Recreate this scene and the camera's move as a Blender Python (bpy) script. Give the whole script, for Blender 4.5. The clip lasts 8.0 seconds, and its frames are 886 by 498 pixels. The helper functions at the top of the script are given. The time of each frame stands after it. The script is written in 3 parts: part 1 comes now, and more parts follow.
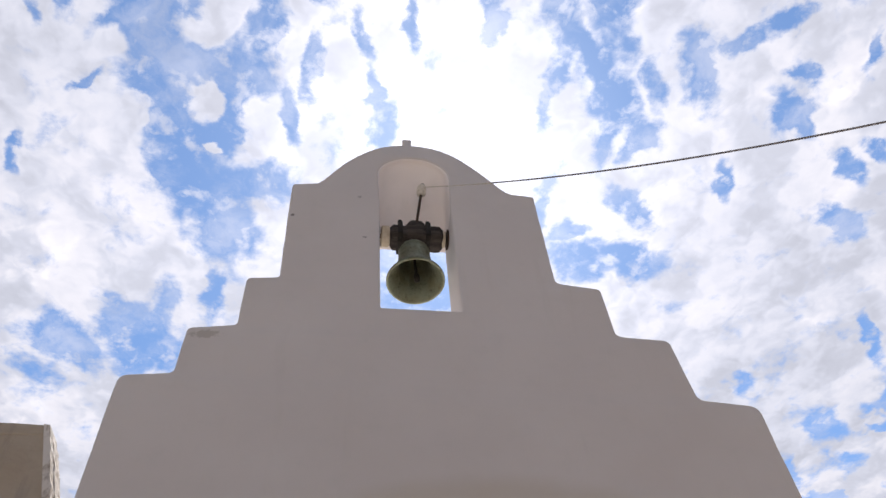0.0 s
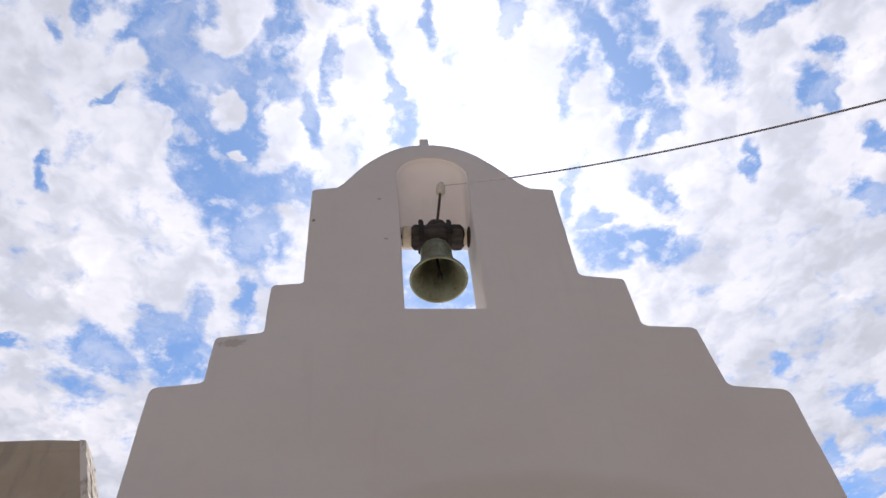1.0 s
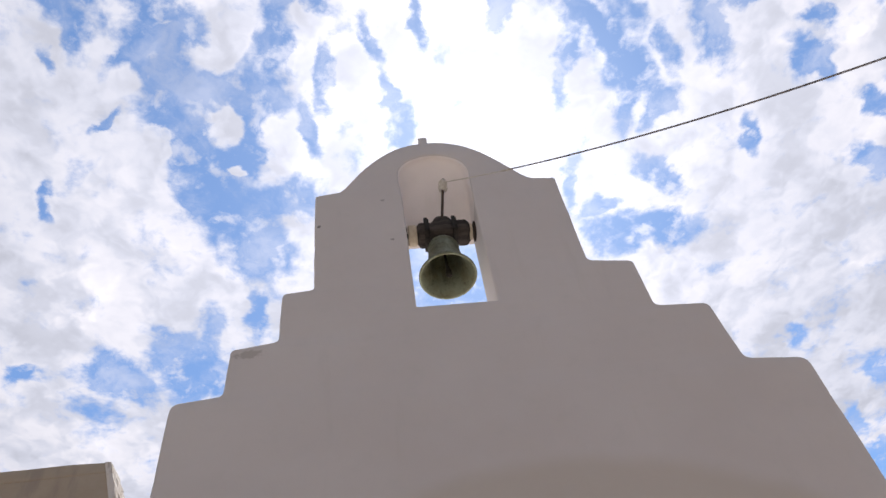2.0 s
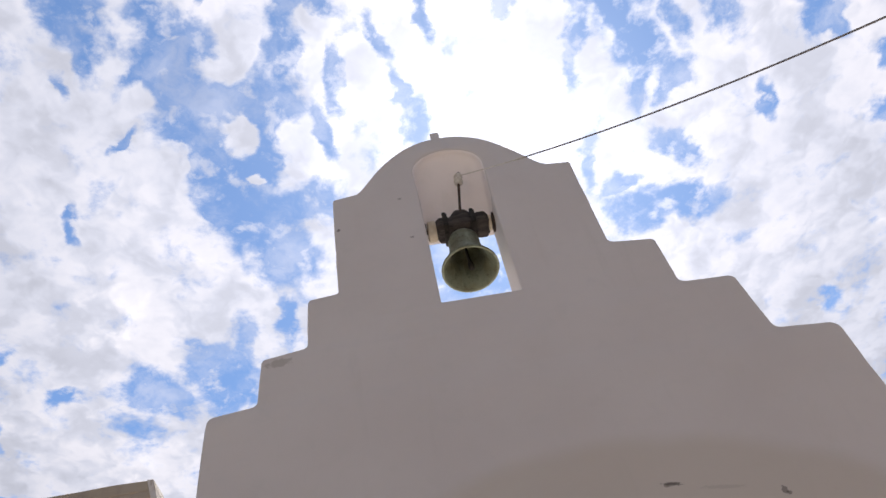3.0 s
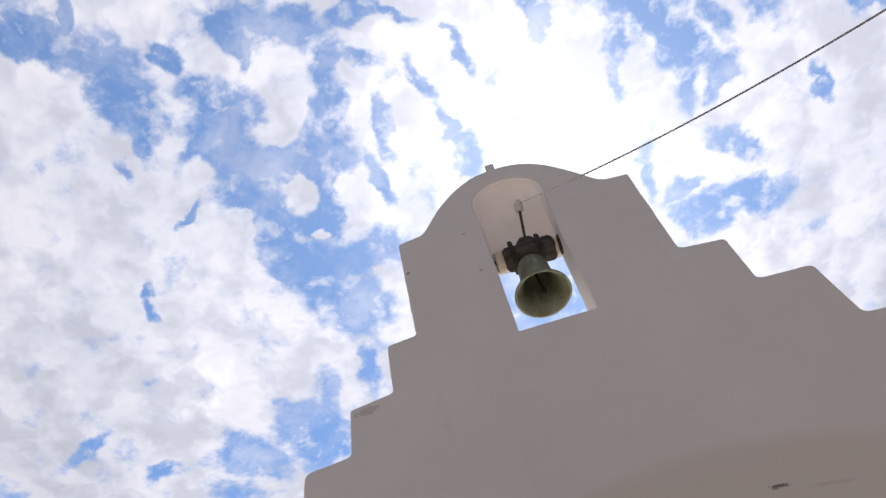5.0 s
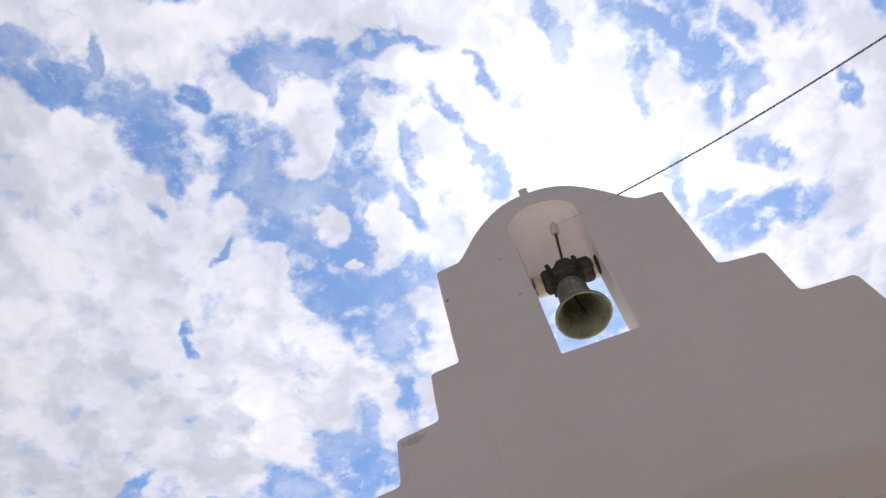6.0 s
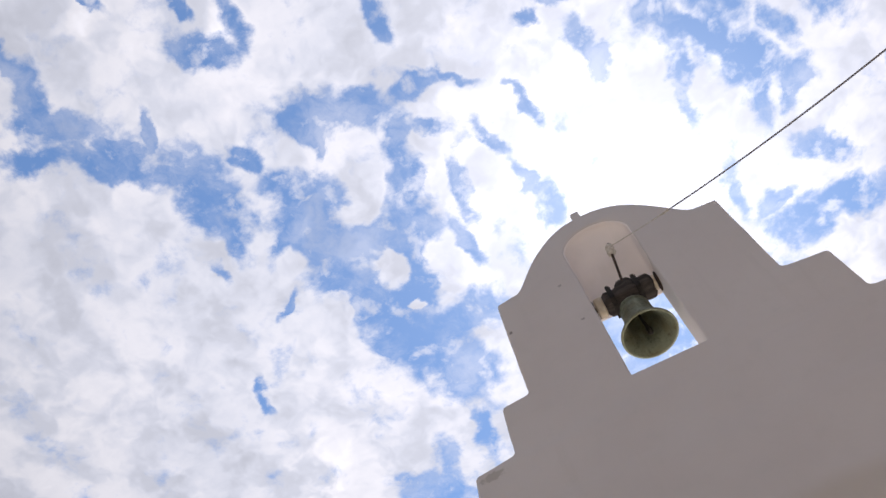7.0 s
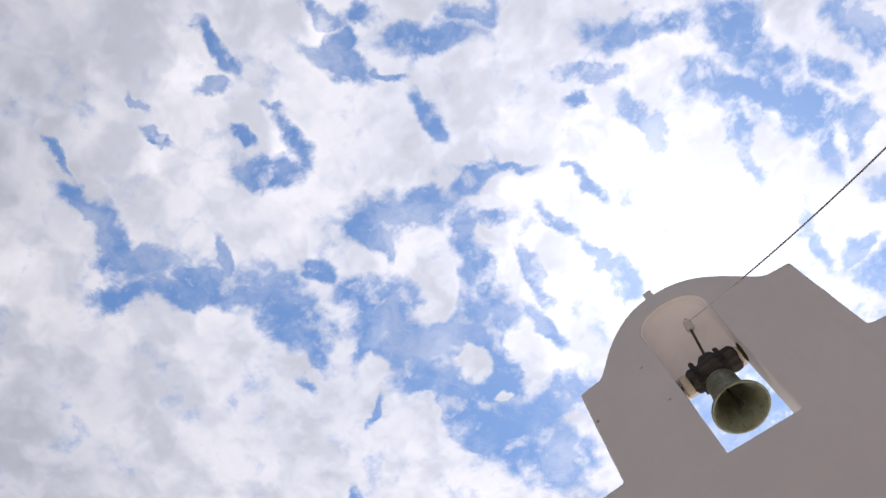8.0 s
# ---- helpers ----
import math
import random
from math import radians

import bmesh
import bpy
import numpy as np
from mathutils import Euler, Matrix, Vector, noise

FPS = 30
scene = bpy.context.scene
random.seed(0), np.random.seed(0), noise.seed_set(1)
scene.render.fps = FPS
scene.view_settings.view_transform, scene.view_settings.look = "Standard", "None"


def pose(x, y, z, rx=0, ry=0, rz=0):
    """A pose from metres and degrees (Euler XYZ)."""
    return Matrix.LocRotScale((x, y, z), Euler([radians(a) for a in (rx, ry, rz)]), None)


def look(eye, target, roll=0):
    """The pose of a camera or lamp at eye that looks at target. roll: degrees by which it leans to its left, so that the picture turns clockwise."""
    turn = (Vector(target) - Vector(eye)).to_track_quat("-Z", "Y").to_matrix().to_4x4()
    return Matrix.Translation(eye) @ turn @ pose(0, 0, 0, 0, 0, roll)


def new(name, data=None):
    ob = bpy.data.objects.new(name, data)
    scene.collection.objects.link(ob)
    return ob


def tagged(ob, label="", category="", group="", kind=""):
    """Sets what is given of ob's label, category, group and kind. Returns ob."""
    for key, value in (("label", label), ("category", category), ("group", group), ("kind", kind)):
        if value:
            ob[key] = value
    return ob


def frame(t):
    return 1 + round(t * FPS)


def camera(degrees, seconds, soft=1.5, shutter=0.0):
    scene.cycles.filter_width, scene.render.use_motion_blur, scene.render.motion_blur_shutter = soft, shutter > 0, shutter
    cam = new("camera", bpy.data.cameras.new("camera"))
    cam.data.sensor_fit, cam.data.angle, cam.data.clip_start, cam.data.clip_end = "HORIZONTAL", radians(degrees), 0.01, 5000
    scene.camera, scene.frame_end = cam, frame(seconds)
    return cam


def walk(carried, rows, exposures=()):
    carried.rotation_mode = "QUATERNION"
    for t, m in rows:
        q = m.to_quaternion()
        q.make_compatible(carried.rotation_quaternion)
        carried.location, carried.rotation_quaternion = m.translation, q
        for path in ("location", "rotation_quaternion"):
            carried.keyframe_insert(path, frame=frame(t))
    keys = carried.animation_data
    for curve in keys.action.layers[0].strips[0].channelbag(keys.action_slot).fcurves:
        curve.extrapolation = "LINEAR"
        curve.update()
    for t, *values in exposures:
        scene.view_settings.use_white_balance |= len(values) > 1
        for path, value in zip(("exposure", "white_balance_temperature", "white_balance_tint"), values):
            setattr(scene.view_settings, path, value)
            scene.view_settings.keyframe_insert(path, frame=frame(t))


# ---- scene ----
cam = camera(53.3, 8.0)
PATH = [
    (0, (-0.206, -2.995, 1.243), (0.015, -1.845, 2.864), -5.8),
    (0.5, (-0.189, -3.008, 1.243), (-0.03, -1.846, 2.863), -5.0),
    (1, (-0.172, -3.013, 1.241), (-0.013, -1.851, 2.86), -6.3),
    (2.5, (-0.174, -3.006, 1.218), (-0.054, -1.839, 2.837), -11.9),
    (3, (-0.152, -3.023, 1.222), (-0.065, -1.847, 2.837), -12.7),
    (3.5, (-0.149, -3.017, 1.215), (-0.076, -1.861, 2.846), -14.3),
    (4, (-0.153, -3.02, 1.209), (-0.11, -1.879, 2.851), -14.9),
    (4.5, (-0.146, -3.024, 1.203), (-0.154, -1.907, 2.862), -15.1),
    (6, (-0.181, -3.069, 1.187), (-0.278, -2.048, 2.904), -15.0),
    (6.5, (-0.177, -3.067, 1.171), (-0.314, -2.09, 2.911), -15.6),
    (7, (-0.153, -3.09, 1.165), (-0.344, -2.179, 2.936), -15.7),
    (7.5, (-0.127, -3.093, 1.143), (-0.345, -2.305, 2.969), -15.5),
    (8, (-0.106, -3.129, 1.133), (-0.338, -2.463, 3.004), -15.6),
]
walk(cam, [(t, look(eye, target, roll)) for t, eye, target, roll in PATH])

# ---- sky and sun ----
SUN_DIR = Vector((0.115, 0.488, 0.865)).normalized()
SUN_ELEVATION = math.asin(SUN_DIR.z)
SUN_AZIMUTH = math.atan2(SUN_DIR.x, SUN_DIR.y)

# Openings in the cloud layer, on a plane one unit overhead: x, y, half length, half width, turn in degrees.
GAPS_FAR_WEST = [
    (-0.660, 0.946, 0.026, 0.008, 114),
    (-0.612, 0.801, 0.029, 0.009, 153),
    (-0.535, 0.887, 0.018, 0.010, 173),
    (-0.468, 0.180, 0.029, 0.010, 22),
    (-0.448, 0.968, 0.035, 0.022, 5),
    (-0.430, 0.130, 0.035, 0.014, 102),
    (-0.428, 0.076, 0.024, 0.008, 79),
    (-0.422, 0.166, 0.036, 0.013, 35),
    (-0.419, 0.591, 0.018, 0.006, 106),
    (-0.416, 0.020, 0.024, 0.004, 98),
    (-0.398, 0.233, 0.040, 0.013, 42),
    (-0.392, 0.910, 0.040, 0.030, 65),
    (-0.380, 0.217, 0.020, 0.007, 42),
    (-0.367, 0.404, 0.015, 0.007, 96),
    (-0.345, 0.269, 0.016, 0.009, 28),
]
GAPS_WEST = [
    (-0.334, 0.212, 0.017, 0.005, 115),
    (-0.327, 0.373, 0.021, 0.010, 99),
    (-0.321, 0.491, 0.014, 0.004, 148),
    (-0.320, 0.308, 0.043, 0.022, 95),
    (-0.308, 0.060, 0.015, 0.004, 83),
    (-0.299, 0.016, 0.010, 0.004, 83),
    (-0.293, 0.870, 0.038, 0.029, 5),
    (-0.275, 0.921, 0.031, 0.016, 176),
    (-0.268, 0.403, 0.026, 0.008, 148),
    (-0.263, 0.877, 0.034, 0.016, 55),
    (-0.262, 0.290, 0.015, 0.008, 58),
    (-0.260, 0.888, 0.057, 0.013, 100),
    (-0.255, 0.425, 0.030, 0.014, 72),
    (-0.241, 0.156, 0.028, 0.009, 26),
    (-0.232, 0.109, 0.011, 0.005, 82),
]
GAPS_MIDWEST = [
    (-0.226, 0.353, 0.035, 0.013, 30),
    (-0.225, 0.492, 0.039, 0.020, 49),
    (-0.224, 0.442, 0.042, 0.024, 60),
    (-0.224, 0.049, 0.015, 0.005, 49),
    (-0.210, 0.395, 0.028, 0.011, 174),
    (-0.204, 0.564, 0.052, 0.033, 73),
    (-0.197, 0.016, 0.023, 0.007, 88),
    (-0.188, 0.140, 0.026, 0.008, 100),
    (-0.185, 0.285, 0.027, 0.011, 55),
    (-0.183, 0.107, 0.009, 0.004, 20),
    (-0.182, 0.792, 0.033, 0.008, 96),
    (-0.182, 0.631, 0.061, 0.037, 70),
    (-0.165, 0.318, 0.015, 0.005, 138),
    (-0.164, 0.456, 0.026, 0.017, 27),
    (-0.163, 0.704, 0.042, 0.024, 87),
]
GAPS_MID = [
    (-0.158, 0.565, 0.038, 0.012, 95),
    (-0.140, 0.291, 0.037, 0.017, 20),
    (-0.136, 0.475, 0.051, 0.018, 103),
    (-0.113, 0.624, 0.032, 0.021, 177),
    (-0.105, 0.410, 0.039, 0.011, 105),
    (-0.105, 0.286, 0.012, 0.008, 7),
    (-0.092, 0.110, 0.026, 0.009, 61),
    (-0.088, 0.090, 0.014, 0.007, 144),
    (-0.084, 0.343, 0.016, 0.008, 122),
    (-0.076, 0.053, 0.014, 0.006, 60),
    (-0.075, 0.523, 0.022, 0.009, 91),
    (-0.060, 0.147, 0.013, 0.004, 53),
    (-0.053, 0.354, 0.015, 0.006, 48),
    (-0.051, 0.213, 0.021, 0.008, 87),
    (-0.050, 0.453, 0.024, 0.008, 93),
]
GAPS_MIDEAST = [
    (-0.047, 0.075, 0.014, 0.007, 52),
    (-0.042, 0.301, 0.019, 0.007, 7),
    (-0.008, 0.310, 0.023, 0.005, 40),
    (0.004, 0.139, 0.031, 0.010, 27),
    (0.011, 0.415, 0.017, 0.006, 70),
    (0.026, 0.472, 0.021, 0.006, 71),
    (0.035, 0.525, 0.026, 0.011, 89),
    (0.061, 0.379, 0.020, 0.005, 82),
    (0.062, 0.147, 0.020, 0.007, 39),
    (0.105, 0.293, 0.010, 0.005, 7),
    (0.139, 0.281, 0.028, 0.008, 34),
    (0.159, 0.368, 0.030, 0.010, 71),
    (0.218, 0.274, 0.036, 0.010, 22),
    (0.246, 0.465, 0.038, 0.007, 91),
    (0.261, 0.378, 0.036, 0.014, 56),
]
GAPS_EAST = [
    (0.265, 0.627, 0.026, 0.008, 83),
    (0.300, 0.354, 0.043, 0.020, 74),
    (0.306, 0.669, 0.024, 0.009, 144),
    (0.307, 0.439, 0.042, 0.014, 74),
    (0.328, 0.520, 0.031, 0.011, 92),
    (0.332, 0.716, 0.037, 0.018, 6),
    (0.341, 0.471, 0.038, 0.015, 50),
    (0.374, 0.447, 0.023, 0.008, 67),
    (0.376, 0.520, 0.024, 0.008, 124),
    (0.390, 0.708, 0.038, 0.016, 15),
    (0.391, 0.625, 0.033, 0.011, 39),
    (0.427, 0.417, 0.032, 0.014, 50),
    (0.477, 0.375, 0.015, 0.009, 154),
    (0.506, 0.575, 0.018, 0.006, 71),
    (0.520, 0.343, 0.018, 0.009, 160),
]
GAPS_FAR_EAST = [
    (0.563, 0.411, 0.016, 0.008, 4),
    (0.577, 0.472, 0.035, 0.009, 30),
    (0.640, 0.366, 0.018, 0.006, 87),
    (0.648, 0.944, 0.016, 0.011, 34),
    (0.673, 0.537, 0.028, 0.009, 35),
    (0.698, 0.623, 0.027, 0.012, 27),
    (0.703, 0.506, 0.016, 0.007, 34),
    (0.799, 1.152, 0.034, 0.009, 59),
    (0.818, 0.827, 0.035, 0.007, 54),
    (0.822, 1.029, 0.038, 0.017, 26),
    (0.887, 1.119, 0.024, 0.015, 27),
]
GAPS_LOW = [
    (0.112, 0.786, 0.085, 0.078, 71),
    (-0.288, 0.900, 0.049, 0.040, 8),
]
PUFFS = [
    (-0.152, 0.377, 0.053, 0.022, 114),
    (-0.180, 0.514, 0.033, 0.015, 111),
    (-0.116, 0.542, 0.034, 0.019, 94),
    (-0.179, 0.571, 0.009, 0.009, 92),
    (-0.072, 0.421, 0.022, 0.012, 111),
    (-0.262, 0.528, 0.027, 0.021, 108),
]


def sky_world():
    world = bpy.data.worlds.new("sky")
    scene.world = world
    world.use_nodes = True
    nt = world.node_tree
    nt.nodes.clear()

    def node(kind, **values):
        n = nt.nodes.new(kind)
        for key, value in values.items():
            setattr_plain(n, key, value)
        return n

    def setattr_plain(n, key, value):
        if key == "operation":
            n.operation = value
        elif key == "vector_type":
            n.vector_type = value
        elif key == "interpolation_type":
            n.interpolation_type = value

    def link(a, b):
        nt.links.new(a, b)

    def math_node(op, a, b=None, clamp=False):
        n = node("ShaderNodeMath", operation=op)
        n.use_clamp = clamp
        for i, value in enumerate((a, b)):
            if value is None:
                continue
            if isinstance(value, (int, float)):
                n.inputs[i].default_value = value
            else:
                link(value, n.inputs[i])
        return n.outputs[0]

    def ramp(value, a, b, c, d):
        n = node("ShaderNodeMapRange", interpolation_type="SMOOTHSTEP")
        link(value, n.inputs[0])
        for i, v in enumerate((a, b, c, d)):
            n.inputs[i + 1].default_value = v
        return n.outputs[0]

    def noise_node(vector, scale, detail, rough=0.55, distort=0.0):
        n = node("ShaderNodeTexNoise")
        link(vector, n.inputs["Vector"])
        n.inputs["Scale"].default_value = scale
        n.inputs["Detail"].default_value = detail
        n.inputs["Roughness"].default_value = rough
        n.inputs["Distortion"].default_value = distort
        return n

    def mix_colour(fac, a, b, blend="MIX"):
        n = nt.nodes.new("ShaderNodeMix")
        n.data_type = "RGBA"
        n.blend_type = blend
        for value, slot in ((fac, 0), (a, 6), (b, 7)):
            if isinstance(value, (int, float)):
                n.inputs[slot].default_value = value
            elif isinstance(value, tuple):
                n.inputs[slot].default_value = value
            else:
                link(value, n.inputs[slot])
        return n.outputs[2]

    coord = node("ShaderNodeTexCoord")
    split = node("ShaderNodeSeparateXYZ")
    link(coord.outputs["Generated"], split.inputs[0])
    up = math_node("MAXIMUM", split.outputs[2], 0.06)
    flat = node("ShaderNodeCombineXYZ")
    link(math_node("DIVIDE", split.outputs[0], up), flat.inputs[0])
    link(math_node("DIVIDE", split.outputs[1], up), flat.inputs[1])
    plane = flat.outputs[0]

    # Ragged edges: the layer is warped by turbulence at two sizes.
    def warp(vector, scale, amount, detail):
        n = noise_node(vector, scale, detail)
        centred = node("ShaderNodeVectorMath", operation="SUBTRACT")
        link(n.outputs["Color"], centred.inputs[0])
        centred.inputs[1].default_value = (0.5, 0.5, 0.5)
        scaled = node("ShaderNodeVectorMath", operation="SCALE")
        link(centred.outputs[0], scaled.inputs[0])
        scaled.inputs["Scale"].default_value = amount
        added = node("ShaderNodeVectorMath", operation="ADD")
        link(vector, added.inputs[0])
        link(scaled.outputs[0], added.inputs[1])
        return added.outputs[0]

    lightly = warp(plane, 11.0, 0.03, 3.0)
    ragged = warp(warp(plane, 8.0, 0.03, 2.0), 26.0, 0.05, 6.0)

    ragged_heaps = warp(lightly, 22.0, 0.03, 4.0)

    across = node("ShaderNodeSeparateXYZ")
    link(ragged, across.inputs[0])

    def blobs(lists, swell):
        """How far outside the nearest of the ovals a point is, in oval sizes; list after list."""
        nearest = None
        for rows in lists:
            here = node("ShaderNodeCombineXYZ")
            link(across.outputs[0], here.inputs[0])
            link(across.outputs[1], here.inputs[1])
            if nearest is not None:
                link(nearest, here.inputs[2])
            for x, y, a, b, turn in rows:
                m = node("ShaderNodeMapping", vector_type="TEXTURE")
                link(here.outputs[0], m.inputs[0])
                m.inputs[1].default_value = (x, y, 0)
                m.inputs[2].default_value = (0, 0, radians(turn))
                m.inputs[3].default_value = (a * swell, b * swell, 1e5)
                length = node("ShaderNodeVectorMath", operation="LENGTH")
                link(m.outputs[0], length.inputs[0])
                value = length.outputs["Value"]
                if nearest is None:
                    nearest = value
                else:
                    n = node("ShaderNodeMath", operation="SMOOTH_MIN")
                    link(nearest, n.inputs[0])
                    link(value, n.inputs[1])
                    n.inputs[2].default_value = 0.25
                    nearest = n.outputs[0]
        return nearest

    # Beyond the mapped part the layer breaks up by itself.
    away = node("ShaderNodeVectorMath", operation="DISTANCE")
    link(plane, away.inputs[0])
    away.inputs[1].default_value = (0.1, 0.5, 0)
    beyond = ramp(away.outputs["Value"], 0.75, 1.0, 0.0, 1.0)
    loose = ramp(noise_node(ragged, 5.0, 4.0).outputs["Fac"], 0.40, 0.52, 0.3, 2.0)
    free = math_node("ADD", loose, math_node("MULTIPLY", math_node("SUBTRACT", 1.0, beyond), 3.0))

    gap = math_node("MINIMUM", blobs((GAPS_FAR_WEST, GAPS_WEST, GAPS_MIDWEST, GAPS_MID, GAPS_MIDEAST, GAPS_EAST, GAPS_FAR_EAST, GAPS_LOW), 1.5), free)
    inside_gap = ramp(gap, 0.1, 1.9, 1.0, 0.0)
    inside_puff = ramp(blobs((PUFFS,), 0.95), 0.40, 1.50, 1.0, 0.0)
    thin = math_node("SUBTRACT", inside_gap, math_node("MULTIPLY", inside_puff, 0.82), True)

    puff = noise_node(lightly, 15.0, 7.0, 0.55).outputs["Fac"]
    tuft = noise_node(lightly, 45.0, 7.0, 0.62).outputs["Fac"]
    rough = math_node("ADD", math_node("MULTIPLY", math_node("SUBTRACT", puff, 0.5), 4.3), math_node("MULTIPLY", math_node("SUBTRACT", tuft, 0.5), 1.8))
    density = math_node("SUBTRACT", math_node("ADD", rough, 0.88), math_node("MULTIPLY", thin, 1.90))
    cover = ramp(density, -0.75, 0.72, 0.0, 0.98)
    # Thin veils and loose tufts drift across the blue.
    veil = ramp(noise_node(ragged, 8.0, 8.0, 0.62).outputs["Fac"], 0.44, 0.66, 0.0, 0.42)
    wisp = ramp(noise_node(lightly, 27.0, 8.0, 0.60).outputs["Fac"], 0.50, 0.68, 0.0, 0.62)
    cover = math_node("MAXIMUM", cover, math_node("MAXIMUM", veil, wisp))

    # Towards the sun the layer scatters more light forwards.
    sunward = node("ShaderNodeVectorMath", operation="DOT_PRODUCT")
    link(coord.outputs["Generated"], sunward.inputs[0])
    sunward.inputs[1].default_value = tuple(SUN_DIR)
    c = math_node("MAXIMUM", sunward.outputs["Value"], 0.0)
    glow = math_node("MULTIPLY", math_node("POWER", c, 60.0), 0.7)
    wide = ramp(c, 0.1, 0.98, CLOUD_BASE, 0.95)
    lit = math_node("MULTIPLY", math_node("ADD", glow, wide), ramp(c, 0.74, 0.96, 0.90, 1.0))

    # Heaps: rounded cells under finer turbulence give the layer its thickness; the flanks that face the sun are lighter.
    def heaps(vector):
        cells = node("ShaderNodeTexVoronoi")
        cells.feature = "SMOOTH_F1"
        link(vector, cells.inputs["Vector"])
        cells.inputs["Scale"].default_value = 7.0
        cells.inputs["Detail"].default_value = 3.0
        cells.inputs["Roughness"].default_value = 0.55
        cells.inputs["Lacunarity"].default_value = 2.3
        cells.inputs["Smoothness"].default_value = 0.6
        fluff = noise_node(vector, 11.0, 7.0, 0.52).outputs["Fac"]
        return math_node("SUBTRACT", math_node("MULTIPLY", fluff, 0.8), cells.outputs["Distance"])

    sunwards = node("ShaderNodeVectorMath", operation="SUBTRACT")
    sunwards.inputs[0].default_value = (SUN_DIR.x / SUN_DIR.z, SUN_DIR.y / SUN_DIR.z, 0)
    link(lightly, sunwards.inputs[1])
    unit = node("ShaderNodeVectorMath", operation="NORMALIZE")
    link(sunwards.outputs[0], unit.inputs[0])
    step = node("ShaderNodeVectorMath", operation="SCALE")
    link(unit.outputs[0], step.inputs[0])
    step.inputs["Scale"].default_value = 0.04
    ahead = node("ShaderNodeVectorMath", operation="ADD")
    link(ragged_heaps, ahead.inputs[0])
    link(step.outputs[0], ahead.inputs[1])
    here_thick = heaps(ragged_heaps)
    relief = math_node("SUBTRACT", here_thick, heaps(ahead.outputs[0]))
    shade = ramp(relief, -0.34, 0.26, 0.84, 1.08)
    billow = noise_node(lightly, 3.5, 4.0, 0.5).outputs["Fac"]
    shade = math_node("MULTIPLY", shade, ramp(billow, 0.36, 0.62, 0.93, 1.05))
    shade = math_node("MULTIPLY", shade, ramp(here_thick, -0.32, 0.08, 0.89, 1.03))
    shade = math_node("MULTIPLY", shade, ramp(density, 0.3, 2.0, 1.05, 0.96))
    cloud_value = math_node("MULTIPLY", shade, lit)
    # The shaded sides are lit by the blue around them.
    tint = mix_colour(ramp(shade, 0.84, 1.06, 0.0, 1.0), (0.935, 0.950, 1.090, 1.0), (0.990, 0.968, 1.050, 1.0))
    cloud = mix_colour(1.0, tint, cloud_value, "MULTIPLY")

    sky = nt.nodes.new("ShaderNodeTexSky")
    sky.sky_type = "NISHITA"
    sky.sun_disc = False
    sky.sun_elevation = SUN_ELEVATION
    sky.sun_rotation = SUN_AZIMUTH
    sky.altitude = 50
    sky.air_density = 1.0
    sky.dust_density = 0.1
    sky.ozone_density = 1.0
    blue = mix_colour(1.0, sky.outputs[0], (SKY_GAIN * 0.88, SKY_GAIN, SKY_GAIN * 1.12, 1.0), "MULTIPLY")
    haze = mix_colour(1.0, (1.0, 1.0, 1.0, 1.0), math_node("MULTIPLY", math_node("POWER", c, 90.0), 0.25), "MULTIPLY")
    blue = mix_colour(1.0, blue, haze, "ADD")

    both = mix_colour(cover, blue, cloud)
    back = node("ShaderNodeBackground")
    link(both, back.inputs[0])
    back.inputs[1].default_value = 1.0
    out = node("ShaderNodeOutputWorld")
    link(back.outputs[0], out.inputs[0])


SKY_GAIN = 0.16
CLOUD_BASE = 0.105
sky_world()

lamp = bpy.data.lights.new("sun", "SUN")
lamp.energy, lamp.angle, lamp.color = 5.0, radians(0.53), (1.0, 0.95, 0.88)
sun = new("sun", lamp)
sun.matrix_world = look((6, 20, 40), Vector((6, 20, 40)) - SUN_DIR)
scene.view_settings.exposure = 0.0


